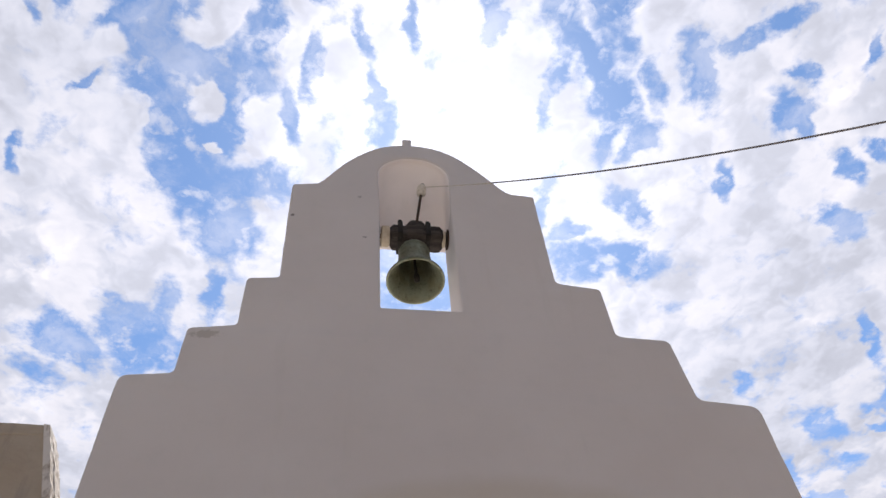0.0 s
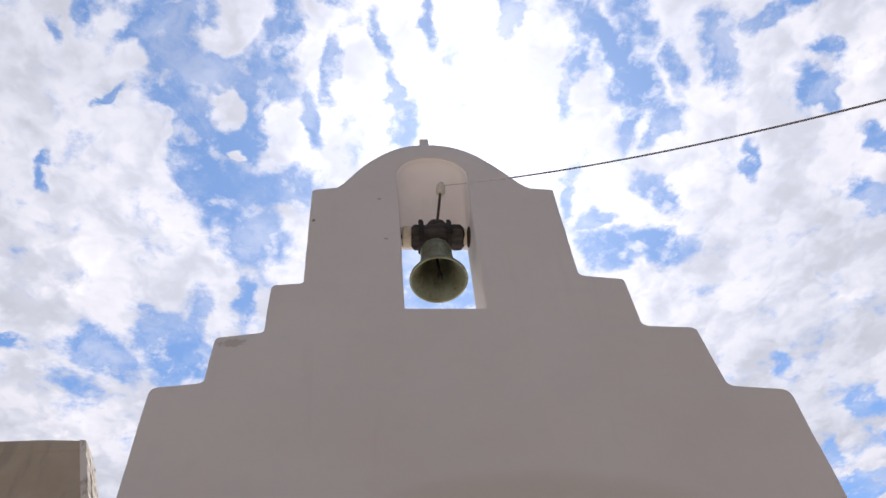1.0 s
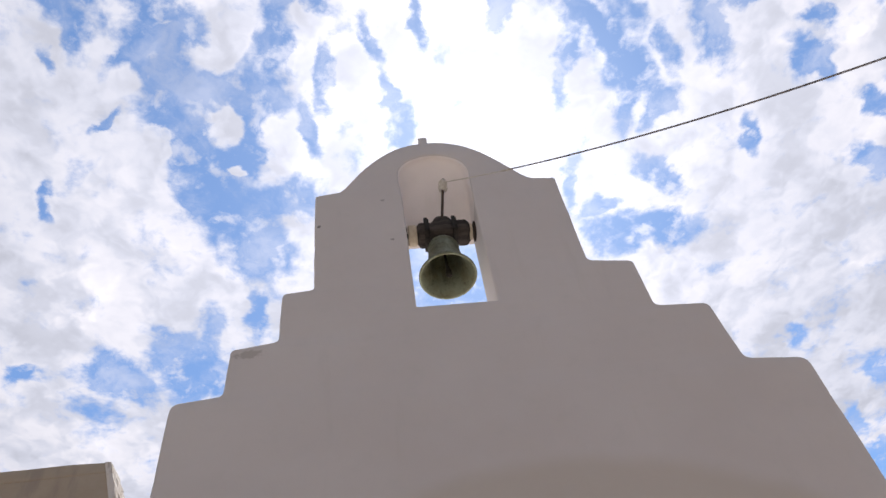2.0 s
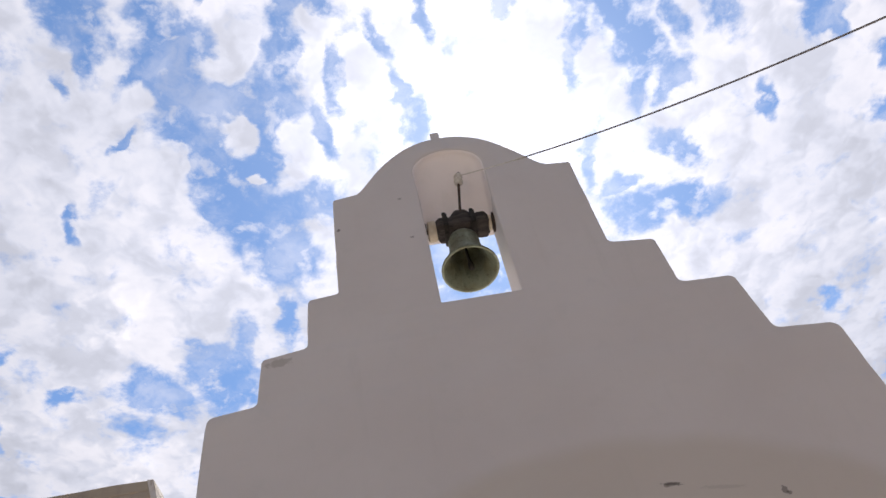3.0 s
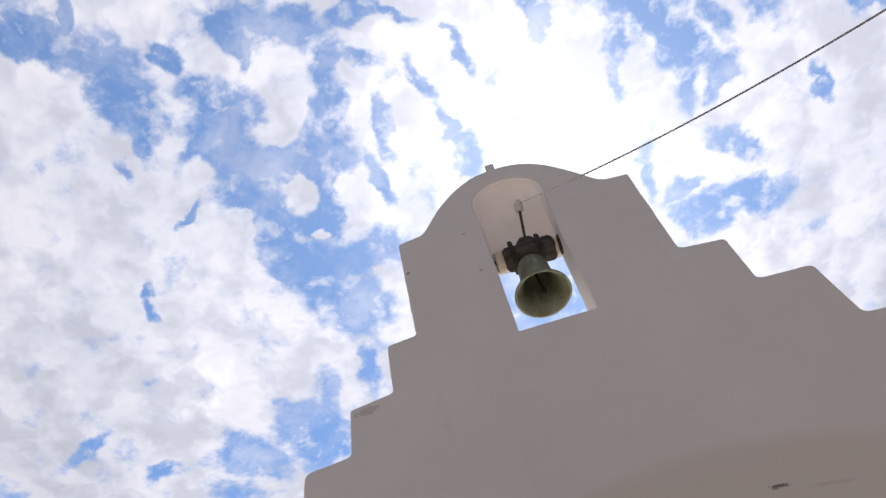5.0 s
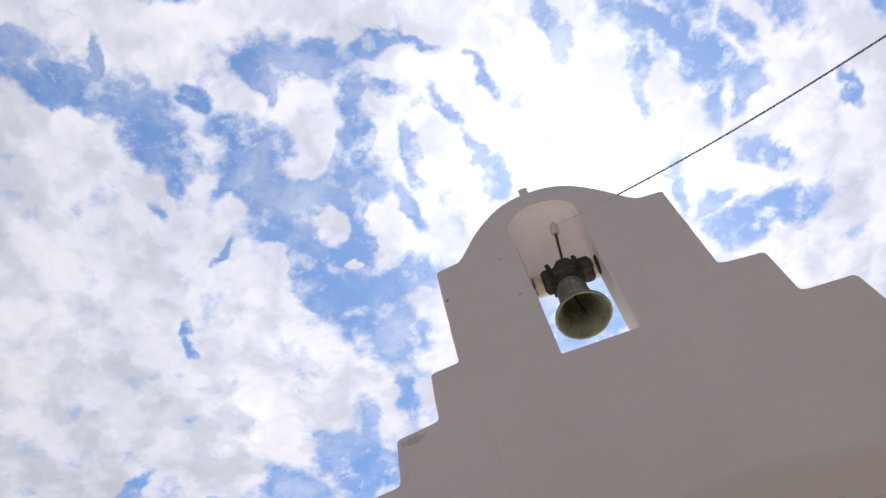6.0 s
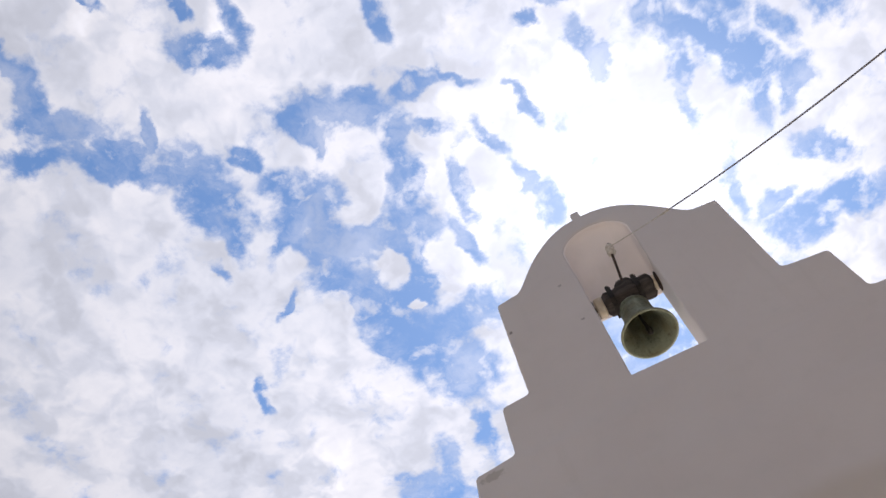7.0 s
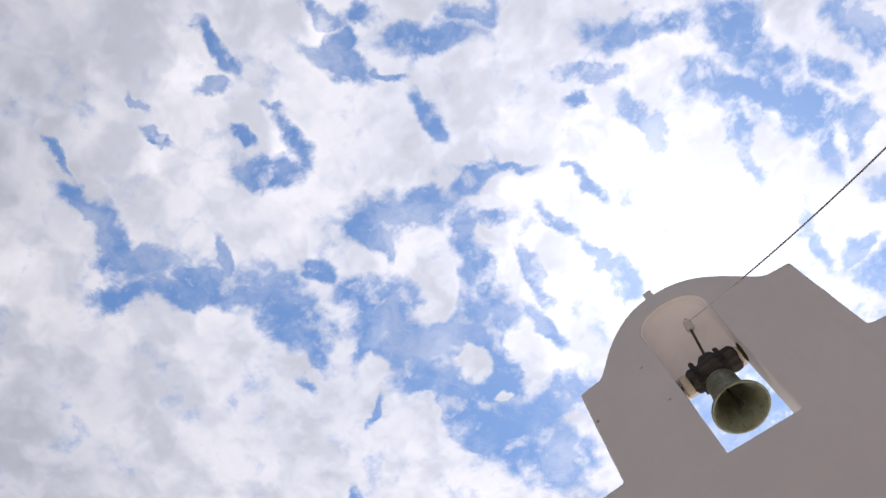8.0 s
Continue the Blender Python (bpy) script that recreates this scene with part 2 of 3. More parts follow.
# ---- materials ----
class Mat:
    """A node material with short ways to noise, ramps and mixing."""

    def __init__(self, name):
        self.mat = bpy.data.materials.new(name)
        self.mat.use_nodes = True
        self.nt = self.mat.node_tree
        self.bsdf = self.nt.nodes["Principled BSDF"]
        self.coord = self.nt.nodes.new("ShaderNodeTexCoord").outputs["Object"]

    def link(self, a, b):
        self.nt.links.new(a, b)

    def noise(self, scale, detail=4.0, rough=0.55, vector=None, stretch=None):
        n = self.nt.nodes.new("ShaderNodeTexNoise")
        v = vector or self.coord
        if stretch:
            m = self.nt.nodes.new("ShaderNodeMapping")
            m.inputs[3].default_value = stretch
            self.link(v, m.inputs[0])
            v = m.outputs[0]
        self.link(v, n.inputs["Vector"])
        n.inputs["Scale"].default_value = scale
        n.inputs["Detail"].default_value = detail
        n.inputs["Roughness"].default_value = rough
        return n.outputs["Fac"]

    def ramp(self, value, a, b, c=0.0, d=1.0):
        n = self.nt.nodes.new("ShaderNodeMapRange")
        n.interpolation_type = "SMOOTHSTEP"
        self.link(value, n.inputs[0])
        for i, v in enumerate((a, b, c, d)):
            n.inputs[i + 1].default_value = v
        return n.outputs[0]

    def math(self, op, a, b):
        n = self.nt.nodes.new("ShaderNodeMath")
        n.operation = op
        for i, v in enumerate((a, b)):
            if isinstance(v, (int, float)):
                n.inputs[i].default_value = v
            else:
                self.link(v, n.inputs[i])
        return n.outputs[0]

    def mix(self, fac, a, b):
        n = self.nt.nodes.new("ShaderNodeMix")
        n.data_type = "RGBA"
        for v, slot in ((fac, 0), (a, 6), (b, 7)):
            if isinstance(v, tuple):
                n.inputs[slot].default_value = (*v, 1.0)
            elif isinstance(v, (int, float)):
                n.inputs[slot].default_value = v
            else:
                self.link(v, n.inputs[slot])
        return n.outputs[2]

    def blot(self, x, z, a, b, turn=0.0, ragged=0.5):
        """1 inside a ragged oval on an upright face, 0 outside."""
        m = self.nt.nodes.new("ShaderNodeMapping")
        m.vector_type = "TEXTURE"
        m.inputs[1].default_value = (x, 0, z)
        m.inputs[2].default_value = (0, radians(turn), 0)
        m.inputs[3].default_value = (a, 1000.0, b)
        self.link(self.coord, m.inputs[0])
        n = self.nt.nodes.new("ShaderNodeVectorMath")
        n.operation = "LENGTH"
        self.link(m.outputs[0], n.inputs[0])
        r = self.math("ADD", n.outputs["Value"], self.math("MULTIPLY", self.math("SUBTRACT", self.noise(1.1 / b, 4.0), 0.5), ragged * 2))
        return self.ramp(r, 0.7, 1.15, 1.0, 0.0)

    def bump(self, pairs):
        normal = None
        for value, strength, distance in pairs:
            n = self.nt.nodes.new("ShaderNodeBump")
            n.inputs["Strength"].default_value = strength
            n.inputs["Distance"].default_value = distance
            self.link(value, n.inputs["Height"])
            if normal is not None:
                self.link(normal, n.inputs["Normal"])
            normal = n.outputs[0]
        self.link(normal, self.bsdf.inputs["Normal"])

    def done(self, colour, rough=0.8, metal=0.0, specular=0.4):
        b = self.bsdf
        for v, slot in ((colour, "Base Color"), (rough, "Roughness"), (metal, "Metallic")):
            if isinstance(v, tuple):
                b.inputs[slot].default_value = (*v, 1.0)
            elif isinstance(v, (int, float)):
                b.inputs[slot].default_value = v
            else:
                self.link(v, b.inputs[slot])
        b.inputs["Specular IOR Level"].default_value = specular
        return self.mat


def limewash(name, facade=False, lit_gain=1.0):
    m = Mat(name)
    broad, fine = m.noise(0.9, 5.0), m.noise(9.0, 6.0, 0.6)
    colour = m.mix(m.ramp(broad, 0.3, 0.7), tuple(v * lit_gain for v in (0.70, 0.650, 0.628)), tuple(v * lit_gain for v in (0.66, 0.606, 0.582)))
    colour = m.mix(m.math("MULTIPLY", m.ramp(fine, 0.5, 0.8), 0.35), colour, tuple(v * lit_gain for v in (0.61, 0.58, 0.55)))
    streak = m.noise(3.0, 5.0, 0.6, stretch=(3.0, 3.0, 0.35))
    colour = m.mix(m.math("MULTIPLY", m.ramp(streak, 0.55, 0.8), 0.3), colour, tuple(v * lit_gain for v in (0.575, 0.535, 0.50)))
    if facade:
        # A broad arch low on the wall in a darker, warmer cream tone.
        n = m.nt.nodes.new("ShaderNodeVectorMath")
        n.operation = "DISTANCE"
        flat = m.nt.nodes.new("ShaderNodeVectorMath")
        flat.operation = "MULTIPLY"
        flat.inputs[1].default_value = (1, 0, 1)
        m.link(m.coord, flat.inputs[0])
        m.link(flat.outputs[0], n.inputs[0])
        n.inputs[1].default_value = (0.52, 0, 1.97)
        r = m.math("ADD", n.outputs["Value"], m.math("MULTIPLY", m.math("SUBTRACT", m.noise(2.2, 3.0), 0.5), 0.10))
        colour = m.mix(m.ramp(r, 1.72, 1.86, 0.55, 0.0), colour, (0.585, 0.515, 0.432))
        # A bared patch, small pocks and two chipped spots.
        bare = m.blot(-0.872, 4.628, 0.072, 0.030, -6, 0.8)
        colour = m.mix(m.math("MULTIPLY", bare, 0.6), colour, (0.42, 0.38, 0.34))
        for x, z, a, b, k in ((-0.53, 5.738, 0.011, 0.017, 0.7), (-0.092, 5.545, 0.014, 0.010, 0.5), (-0.13, 5.985, 0.015, 0.012, 0.4),
                              (0.785, 3.487, 0.040, 0.009, 0.85), (0.762, 3.482, 0.016, 0.008, 0.6), (1.208, 3.362, 0.014, 0.022, 0.6), (1.222, 3.350, 0.010, 0.010, 0.6), (0.98, 3.43, 0.09, 0.010, 0.14)):
            colour = m.mix(m.math("MULTIPLY", m.blot(x, z, a, b, 10, 1.3), k), colour, (0.10, 0.08, 0.07))
    m.bump(((m.noise(1.6, 3.0), 0.35, 0.03), (m.noise(14.0, 6.0, 0.65), 0.30, 0.004), (m.noise(120.0, 3.0), 0.25, 0.0008)))
    return m.done(colour, 0.88, 0.0, 0.25)


def old_render():
    m = Mat("weathered_render")
    broad, fine = m.noise(2.2, 6.0, 0.6), m.noise(16.0, 6.0, 0.65)
    colour = m.mix(m.ramp(broad, 0.35, 0.65), (0.50, 0.435, 0.355), (0.43, 0.355, 0.275))
    colour = m.mix(m.math("MULTIPLY", m.ramp(fine, 0.5, 0.75), 0.6), colour, (0.40, 0.34, 0.28))
    streak = m.noise(5.0, 5.0, 0.6, stretch=(2.5, 2.5, 0.4))
    colour = m.mix(m.math("MULTIPLY", m.ramp(streak, 0.52, 0.7), 0.55), colour, (0.33, 0.28, 0.24))
    m.bump(((m.noise(6.0, 6.0, 0.65), 0.6, 0.02), (m.noise(45.0, 6.0, 0.7), 0.5, 0.004)))
    return m.done(colour, 0.92, 0.0, 0.2)


def flaking():
    m = Mat("flaking_limewash")
    flake = m.noise(22.0, 7.0, 0.7, stretch=(1.0, 1.0, 0.35))
    colour = m.mix(m.ramp(flake, 0.38, 0.52), (0.42, 0.36, 0.31), (0.76, 0.71, 0.66))
    m.bump(((flake, 0.9, 0.012), (m.noise(90.0, 5.0), 0.4, 0.002)))
    return m.done(colour, 0.9, 0.0, 0.2)


def bronze(name, deep):
    m = Mat(name)
    broad, fine = m.noise(7.0, 6.0, 0.6), m.noise(40.0, 6.0, 0.7)
    colour = m.mix(m.ramp(broad, 0.35, 0.65), tuple(v * deep for v in (0.150, 0.143, 0.088)), tuple(v * deep for v in (0.18, 0.20, 0.145)))
    colour = m.mix(m.math("MULTIPLY", m.ramp(fine, 0.5, 0.7), 0.6), colour, (0.09, 0.085, 0.055))
    drip = m.noise(14.0, 5.0, 0.6, stretch=(2.0, 2.0, 0.25))
    colour = m.mix(m.math("MULTIPLY", m.ramp(drip, 0.55, 0.72), 0.5), colour, tuple(v * deep for v in (0.24, 0.27, 0.19)))
    m.bump(((fine, 0.35, 0.0015), (broad, 0.2, 0.004)))
    return m.done(colour, m.ramp(fine, 0.3, 0.7, 0.45, 0.7), 0.55, 0.4)


def old_wood():
    m = Mat("blackened_wood")
    grain = m.noise(18.0, 6.0, 0.65, stretch=(0.25, 2.0, 2.0))
    colour = m.mix(m.ramp(grain, 0.35, 0.65), (0.030, 0.025, 0.023), (0.085, 0.070, 0.062))
    colour = m.mix(m.math("MULTIPLY", m.ramp(m.noise(9.0, 4.0), 0.55, 0.7), 0.5), colour, (0.13, 0.115, 0.105))
    m.bump(((grain, 0.8, 0.005), (m.noise(60.0, 4.0), 0.4, 0.0015)))
    return m.done(colour, 0.85, 0.0, 0.3)


def plain(name, low, high, scale, rough, metal=0.0, depth=0.001):
    m = Mat(name)
    n = m.noise(scale, 6.0, 0.65)
    m.bump(((n, 0.5, depth),))
    return m.done(m.mix(m.ramp(n, 0.35, 0.65), low, high), rough, metal)


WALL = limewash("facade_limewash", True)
WHITE = limewash("limewash")
# Hood copy of the limewash, brightened: niche light put into its colour.
LIT_LIMEWASH = limewash("lit_limewash", False, 1.32)
RENDER = old_render()
FLAKING = flaking()
BRONZE = bronze("patinated_bronze", 1.2)
PALER_BRONZE = bronze("paler_bronze", 1.55)
DARK_BRONZE = bronze("tarnished_bronze", 1.2)
WOOD = old_wood()
RUST = plain("rusted_iron", (0.04, 0.030, 0.026), (0.10, 0.065, 0.048), 35.0, 0.8, 0.3)
IRON = plain("dark_iron", (0.018, 0.016, 0.014), (0.05, 0.042, 0.036), 35.0, 0.75, 0.4)
CREAM = plain("cream_painted_wood", (0.62, 0.52, 0.38), (0.72, 0.63, 0.50), 25.0, 0.7, 0.0, 0.002)
CORD_AND_GLARE = plain("cord_and_glare", (0.50, 0.45, 0.38), (0.74, 0.70, 0.63), 60.0, 0.9, 0.0, 0.002)
CABLE = plain("grey_cable", (0.20, 0.185, 0.19), (0.32, 0.30, 0.30), 80.0, 0.6, 0.2)
PAVING = plain("pale_ground", (0.31, 0.262, 0.222), (0.42, 0.365, 0.315), 1.3, 0.9, 0.0, 0.01)


# ---- building helpers ----
def mesh_of(name, bm, material, smooth=True):
    me = bpy.data.meshes.new(name)
    bm.normal_update()
    bm.to_mesh(me)
    bm.free()
    me.materials.append(material)
    if smooth:
        me.shade_smooth()
        me.set_sharp_from_angle(angle=radians(38))
    return me


def part(name, bm, material, parent, label=""):
    ob = new(name, mesh_of(name, bm, material))
    ob.parent = parent
    return tagged(ob, label)


def rounded(corners, wobble=0.0):
    """Points along a closed line through (x, z, radius) corners, each corner rounded, the sides slightly uneven."""
    pts = []
    n = len(corners)
    for i, (x, z, r) in enumerate(corners):
        p = Vector((x, z))
        a, b = Vector(corners[i - 1][:2]) - p, Vector(corners[(i + 1) % n][:2]) - p
        if r <= 0:
            pts.append(p)
            continue
        half = a.angle(b) / 2
        reach = min(r / math.tan(half), a.length * 0.48, b.length * 0.48)
        s, e = p + a.normalized() * reach, p + b.normalized() * reach
        for k in range(7):
            t = k / 6
            pts.append(s * (1 - t) ** 2 + p * 2 * t * (1 - t) + e * t * t)
    out = []
    for i, p in enumerate(pts):
        q = pts[(i + 1) % len(pts)]
        steps = max(1, int((q - p).length / 0.05))
        for k in range(steps):
            v = p.lerp(q, k / steps)
            if wobble:
                w = noise.noise_vector(Vector((v.x * 3.1, v.y * 3.1, 7.0))) + 0.4 * noise.noise_vector(Vector((v.x * 11, v.y * 11, 3.0)))
                v = v + Vector((w.x, w.y)) * wobble
            out.append(v)
    return out


def slab(name, outlines, front, back, soft):
    """An upright slab of the given outlines (the first is the rim, the others holes), from y = front to y = back, with soft edges."""
    cu = bpy.data.curves.new(name, "CURVE")
    cu.dimensions, cu.fill_mode = "2D", "BOTH"
    cu.extrude = (back - front) / 2 - soft
    cu.bevel_depth, cu.bevel_resolution, cu.offset = soft, 3, -soft
    for line in outlines:
        sp = cu.splines.new("POLY")
        sp.points.add(len(line) - 1)
        for p, v in zip(sp.points, line):
            p.co = (v.x, v.y, 0, 1)
        sp.use_cyclic_u = True
    temp = bpy.data.objects.new(name, cu)
    me = bpy.data.meshes.new_from_object(temp)
    me.transform(Matrix.Translation((0, (front + back) / 2, 0)) @ Matrix.Rotation(radians(90), 4, "X"))
    bpy.data.objects.remove(temp)
    bpy.data.curves.remove(cu)
    bm = bmesh.new()
    bm.from_mesh(me)
    bpy.data.meshes.remove(me)
    bmesh.ops.remove_doubles(bm, verts=bm.verts, dist=0.0004)
    bmesh.ops.recalc_face_normals(bm, faces=bm.faces)
    return bm


def box(bm, x0, x1, y0, y1, z0, z1, bevel=0.0):
    made = bmesh.ops.create_cube(bm, size=1.0)["verts"]
    for v in made:
        v.co = Vector(((x0 + x1) / 2 + v.co.x * (x1 - x0), (y0 + y1) / 2 + v.co.y * (y1 - y0), (z0 + z1) / 2 + v.co.z * (z1 - z0)))
    if bevel:
        edges = list({e for v in made for e in v.link_edges})
        bmesh.ops.bevel(bm, geom=edges, offset=bevel, segments=3, profile=0.5, affect="EDGES")
    return bm


def lathe(bm, profile, segments=64, closed=False):
    """A turned body round the z axis from (radius, height) pairs."""
    rings = []
    for r, z in profile:
        rings.append([bm.verts.new((r * math.cos(a), r * math.sin(a), z)) for a in (2 * math.pi * k / segments for k in range(segments))])
    pairs = list(zip(rings, rings[1:]))
    if closed:
        pairs.append((rings[-1], rings[0]))
    for lo, hi in pairs:
        for k in range(segments):
            j = (k + 1) % segments
            bm.faces.new((lo[k], lo[j], hi[j], hi[k]))
    if not closed:
        bm.faces.new(rings[0][::-1])
        bm.faces.new(rings[-1])
    bmesh.ops.recalc_face_normals(bm, faces=bm.faces)
    return bm


def tube(bm, points, radius, sides=10):
    """A round bar or cable along points; radius is one number or one for each point."""
    rings = []
    for i, p in enumerate(points):
        d = (points[min(i + 1, len(points) - 1)] - points[max(i - 1, 0)]).normalized()
        u = d.cross(Vector((0, 1, 0.3))).normalized()
        v = d.cross(u)
        r = radius[i] if isinstance(radius, (list, tuple)) else radius
        rings.append([bm.verts.new(p + (u * math.cos(a) + v * math.sin(a)) * r) for a in (2 * math.pi * k / sides for k in range(sides))])
    for lo, hi in zip(rings, rings[1:]):
        for k in range(sides):
            j = (k + 1) % sides
            bm.faces.new((lo[k], lo[j], hi[j], hi[k]))
    bm.faces.new(rings[0][::-1])
    bm.faces.new(rings[-1])
    bmesh.ops.recalc_face_normals(bm, faces=bm.faces)
    return bm


def roughen(bm, amount, scale):
    for v in bm.verts:
        v.co += noise.noise_vector(v.co * scale) * amount


# ---- ground ----
bm = bmesh.new()
bmesh.ops.create_grid(bm, x_segments=8, y_segments=8, size=2500)
ground = new("ground", mesh_of("ground", bm, PAVING))
tagged(ground, "pale dusty paved ground in front of the chapel", "ground", kind="structure")


# ---- chapel ----
ARCH_X, ARCH_HALF, ARCH_BASE, ARCH_RISE = 0.232, 0.575, 6.15, 0.552
THICK = 0.33


def gable_outline():
    """The stepped gable with the round-headed belfry on top, going up on the right and down on the left."""
    right = [(1.885, 0.0, 0), (1.885, 4.262, 0.07), (1.583, 4.290, 0.045), (1.553, 4.733, 0.05), (1.265, 4.748, 0.045), (1.260, 5.155, 0.035),
             (1.008, 5.190, 0.04), (1.008, 6.116, 0.022)]
    left = [(-0.557, 6.100, 0.022), (-0.555, 5.126, 0.03), (-0.728, 5.106, 0.035), (-0.727, 4.715, 0.03), (-0.964, 4.676, 0.032),
            (-0.978, 4.352, 0.035), (-1.220, 4.324, 0.050), (-1.230, 3.6, 0), (-1.25, 0.0, 0)]
    arch = []
    for k in range(41):
        x = 0.86 - k * (0.86 + 0.40) / 40
        shoulder = 6.112 + (x - 0.2) * 0.012
        half, bow = (ARCH_HALF + 0.025, 2.4) if x < ARCH_X else (ARCH_HALF, 2.1)
        rise = ARCH_BASE + ARCH_RISE * (1 - (abs(x - ARCH_X) / half) ** bow)
        soft = 0.055
        arch.append((x, soft * math.log(math.exp((rise - shoulder) / soft) + 1) * 0.995 + shoulder, 0))
    return rounded(right + arch + left, 0.005)


HOOD_FOOT, HOOD_BACK = 5.885, 0.285


def flare(z):
    """How far the arch edge is rounded off towards its front at a height."""
    t = min(1.0, max(0.0, (z - HOOD_FOOT) / 0.45))
    return 0.012 * t * t * (3 - 2 * t)


def arch_line(extra):
    """The inner line of the belfry arch above the hood's foot, from right to left, widened by its flare times extra."""
    line = [(0.4435 + extra * flare(z), z) for z in (HOOD_FOOT + 0.4 * k / 6 for k in range(6))]
    for a in range(0, 181, 9):
        z = 6.285 + 0.2235 * math.sin(radians(a))
        r = 0.2235 + extra * flare(z)
        line.append((0.22 + r * math.cos(radians(a)), 6.285 + r * math.sin(radians(a))))
    return line + [(-0.0035 - extra * flare(z), z) for z in (HOOD_FOOT + 0.4 * k / 6 for k in range(5, -1, -1))]


def opening_outline():
    pts = [(0.0, 4.900, 0.014), (0.440, 4.898, 0.014)]
    return rounded(pts + [(x, z, 0) for x, z in arch_line(1.0)], 0.002)


chapel = new("chapel")
tagged(chapel, "whitewashed chapel with stepped gable and arched belfry", "chapel")
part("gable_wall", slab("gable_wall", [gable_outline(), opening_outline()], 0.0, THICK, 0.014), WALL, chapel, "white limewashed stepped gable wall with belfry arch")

# Above the bell the arch is closed by a hood that curves down to the back.
bm = bmesh.new()
rows = []
for k in range(7):
    a = radians(90 * k / 7)
    rows.append([bm.verts.new((x, 0.008 + 0.020 * (1 - math.cos(a)), z)) for x, z in arch_line(1.05 * (1 - math.sin(a)))])
spans = arch_line(0.0)
for k in range(17):
    t = k / 16
    y, drop = 0.029 + (HOOD_BACK - 0.029) * t, 1 - t ** 1.35
    rows.append([bm.verts.new((x, y, HOOD_FOOT + (z - HOOD_FOOT) * (0.02 + 0.98 * drop))) for x, z in spans])
rows.append([bm.verts.new((x, THICK - 0.004, HOOD_FOOT)) for x, z in spans])
rows.append([bm.verts.new((x, THICK - 0.004, z)) for x, z in spans])
for lo, hi in zip(rows, rows[1:]):
    for i in range(len(spans) - 1):
        bm.faces.new((lo[i], lo[i + 1], hi[i + 1], hi[i]))
bm.faces.new(rows[-1])
bmesh.ops.remove_doubles(bm, verts=bm.verts, dist=0.0005)
bmesh.ops.recalc_face_normals(bm, faces=bm.faces)
part("hood", bm, LIT_LIMEWASH, chapel, "curved white plaster hood inside the belfry arch")

bm = bmesh.new()
box(bm, 0.160, 0.226, 0.035, 0.10, 6.655, 6.842, 0.008)
roughen(bm, 0.004, 12)
part("stump", bm, WHITE, chapel, "short broken stub on the arch")

bm = bmesh.new()
box(bm, -1.10, 1.78, THICK + 0.003, 6.2, 0.0, 4.15, 0.02)
part("nave", bm, WHITE, chapel, "plain whitewashed nave")


# ---- bell ----
BELL = Vector((0.220, 0.180, 5.370))
bell = new("church_bell")
bell.location = BELL
tagged(bell, "green-patinated bronze bell hung from a blackened wooden headstock", "bell")

outer = [(0.166, 0.000), (0.1725, 0.002), (0.1735, 0.009), (0.170, 0.020), (0.157, 0.038), (0.141, 0.062), (0.127, 0.090), (0.115, 0.125), (0.106, 0.165), (0.100, 0.210),
         (0.097, 0.255), (0.095, 0.285), (0.091, 0.305), (0.080, 0.322), (0.055, 0.333), (0.010, 0.336)]
inner = [(0.166, 0.000), (0.160, 0.006), (0.148, 0.024), (0.132, 0.050), (0.116, 0.082), (0.103, 0.120), (0.094, 0.165), (0.087, 0.210), (0.079, 0.250), (0.064, 0.284), (0.040, 0.304), (0.006, 0.312)]
bm = lathe(bmesh.new(), outer, 72)
bmesh.ops.delete(bm, geom=[f for f in bm.faces if len(f.verts) > 4], context="FACES_ONLY")
body = part("bell_body", bm, BRONZE, bell)
bm = lathe(bmesh.new(), inner, 72)
bmesh.ops.delete(bm, geom=[f for f in bm.faces if len(f.verts) > 4 and f.calc_center_median().z < 0.1], context="FACES_ONLY")
bmesh.ops.reverse_faces(bm, faces=bm.faces)
part("bell_interior", bm, DARK_BRONZE, body, "dark tarnished bell interior")
bm = lathe(bmesh.new(), [(0.159, 0.006), (0.164, -0.001), (0.171, -0.002), (0.175, 0.004), (0.1745, 0.011), (0.170, 0.014)], 72, True)
part("lip", bm, PALER_BRONZE, body, "paler bronze lip")
for z, r in ((0.040, 0.1555), (0.286, 0.0955), (0.272, 0.0965)):
    bm = bmesh.new()
    lathe(bm, [(r - 0.004, z - 0.004), (r + 0.001, z - 0.003), (r + 0.002, z), (r + 0.001, z + 0.003), (r - 0.004, z + 0.004)], 72, True)
    part("moulding", bm, BRONZE, body)

bm = bmesh.new()
tube(bm, [Vector((0, 0, 0.325)), Vector((0.002, 0, 0.2)), Vector((0.006, 0.0, 0.09)), Vector((0.008, 0.0, 0.045)), Vector((0.009, 0.0, 0.012)), Vector((0.010, 0.0, 0.0))],
     [0.007, 0.008, 0.010, 0.019, 0.016, 0.006], 14)
part("clapper", bm, IRON, bell, "dark iron clapper")

# Crown that ties the bell to its headstock.
for x in (-0.035, 0.035):
    bm = bmesh.new()
    tube(bm, [Vector((x, 0.0, 0.325)), Vector((x * 1.3, 0.0, 0.37)), Vector((x * 1.1, 0.0, 0.42))], 0.017)
    part("crown_loop", bm, BRONZE, bell)

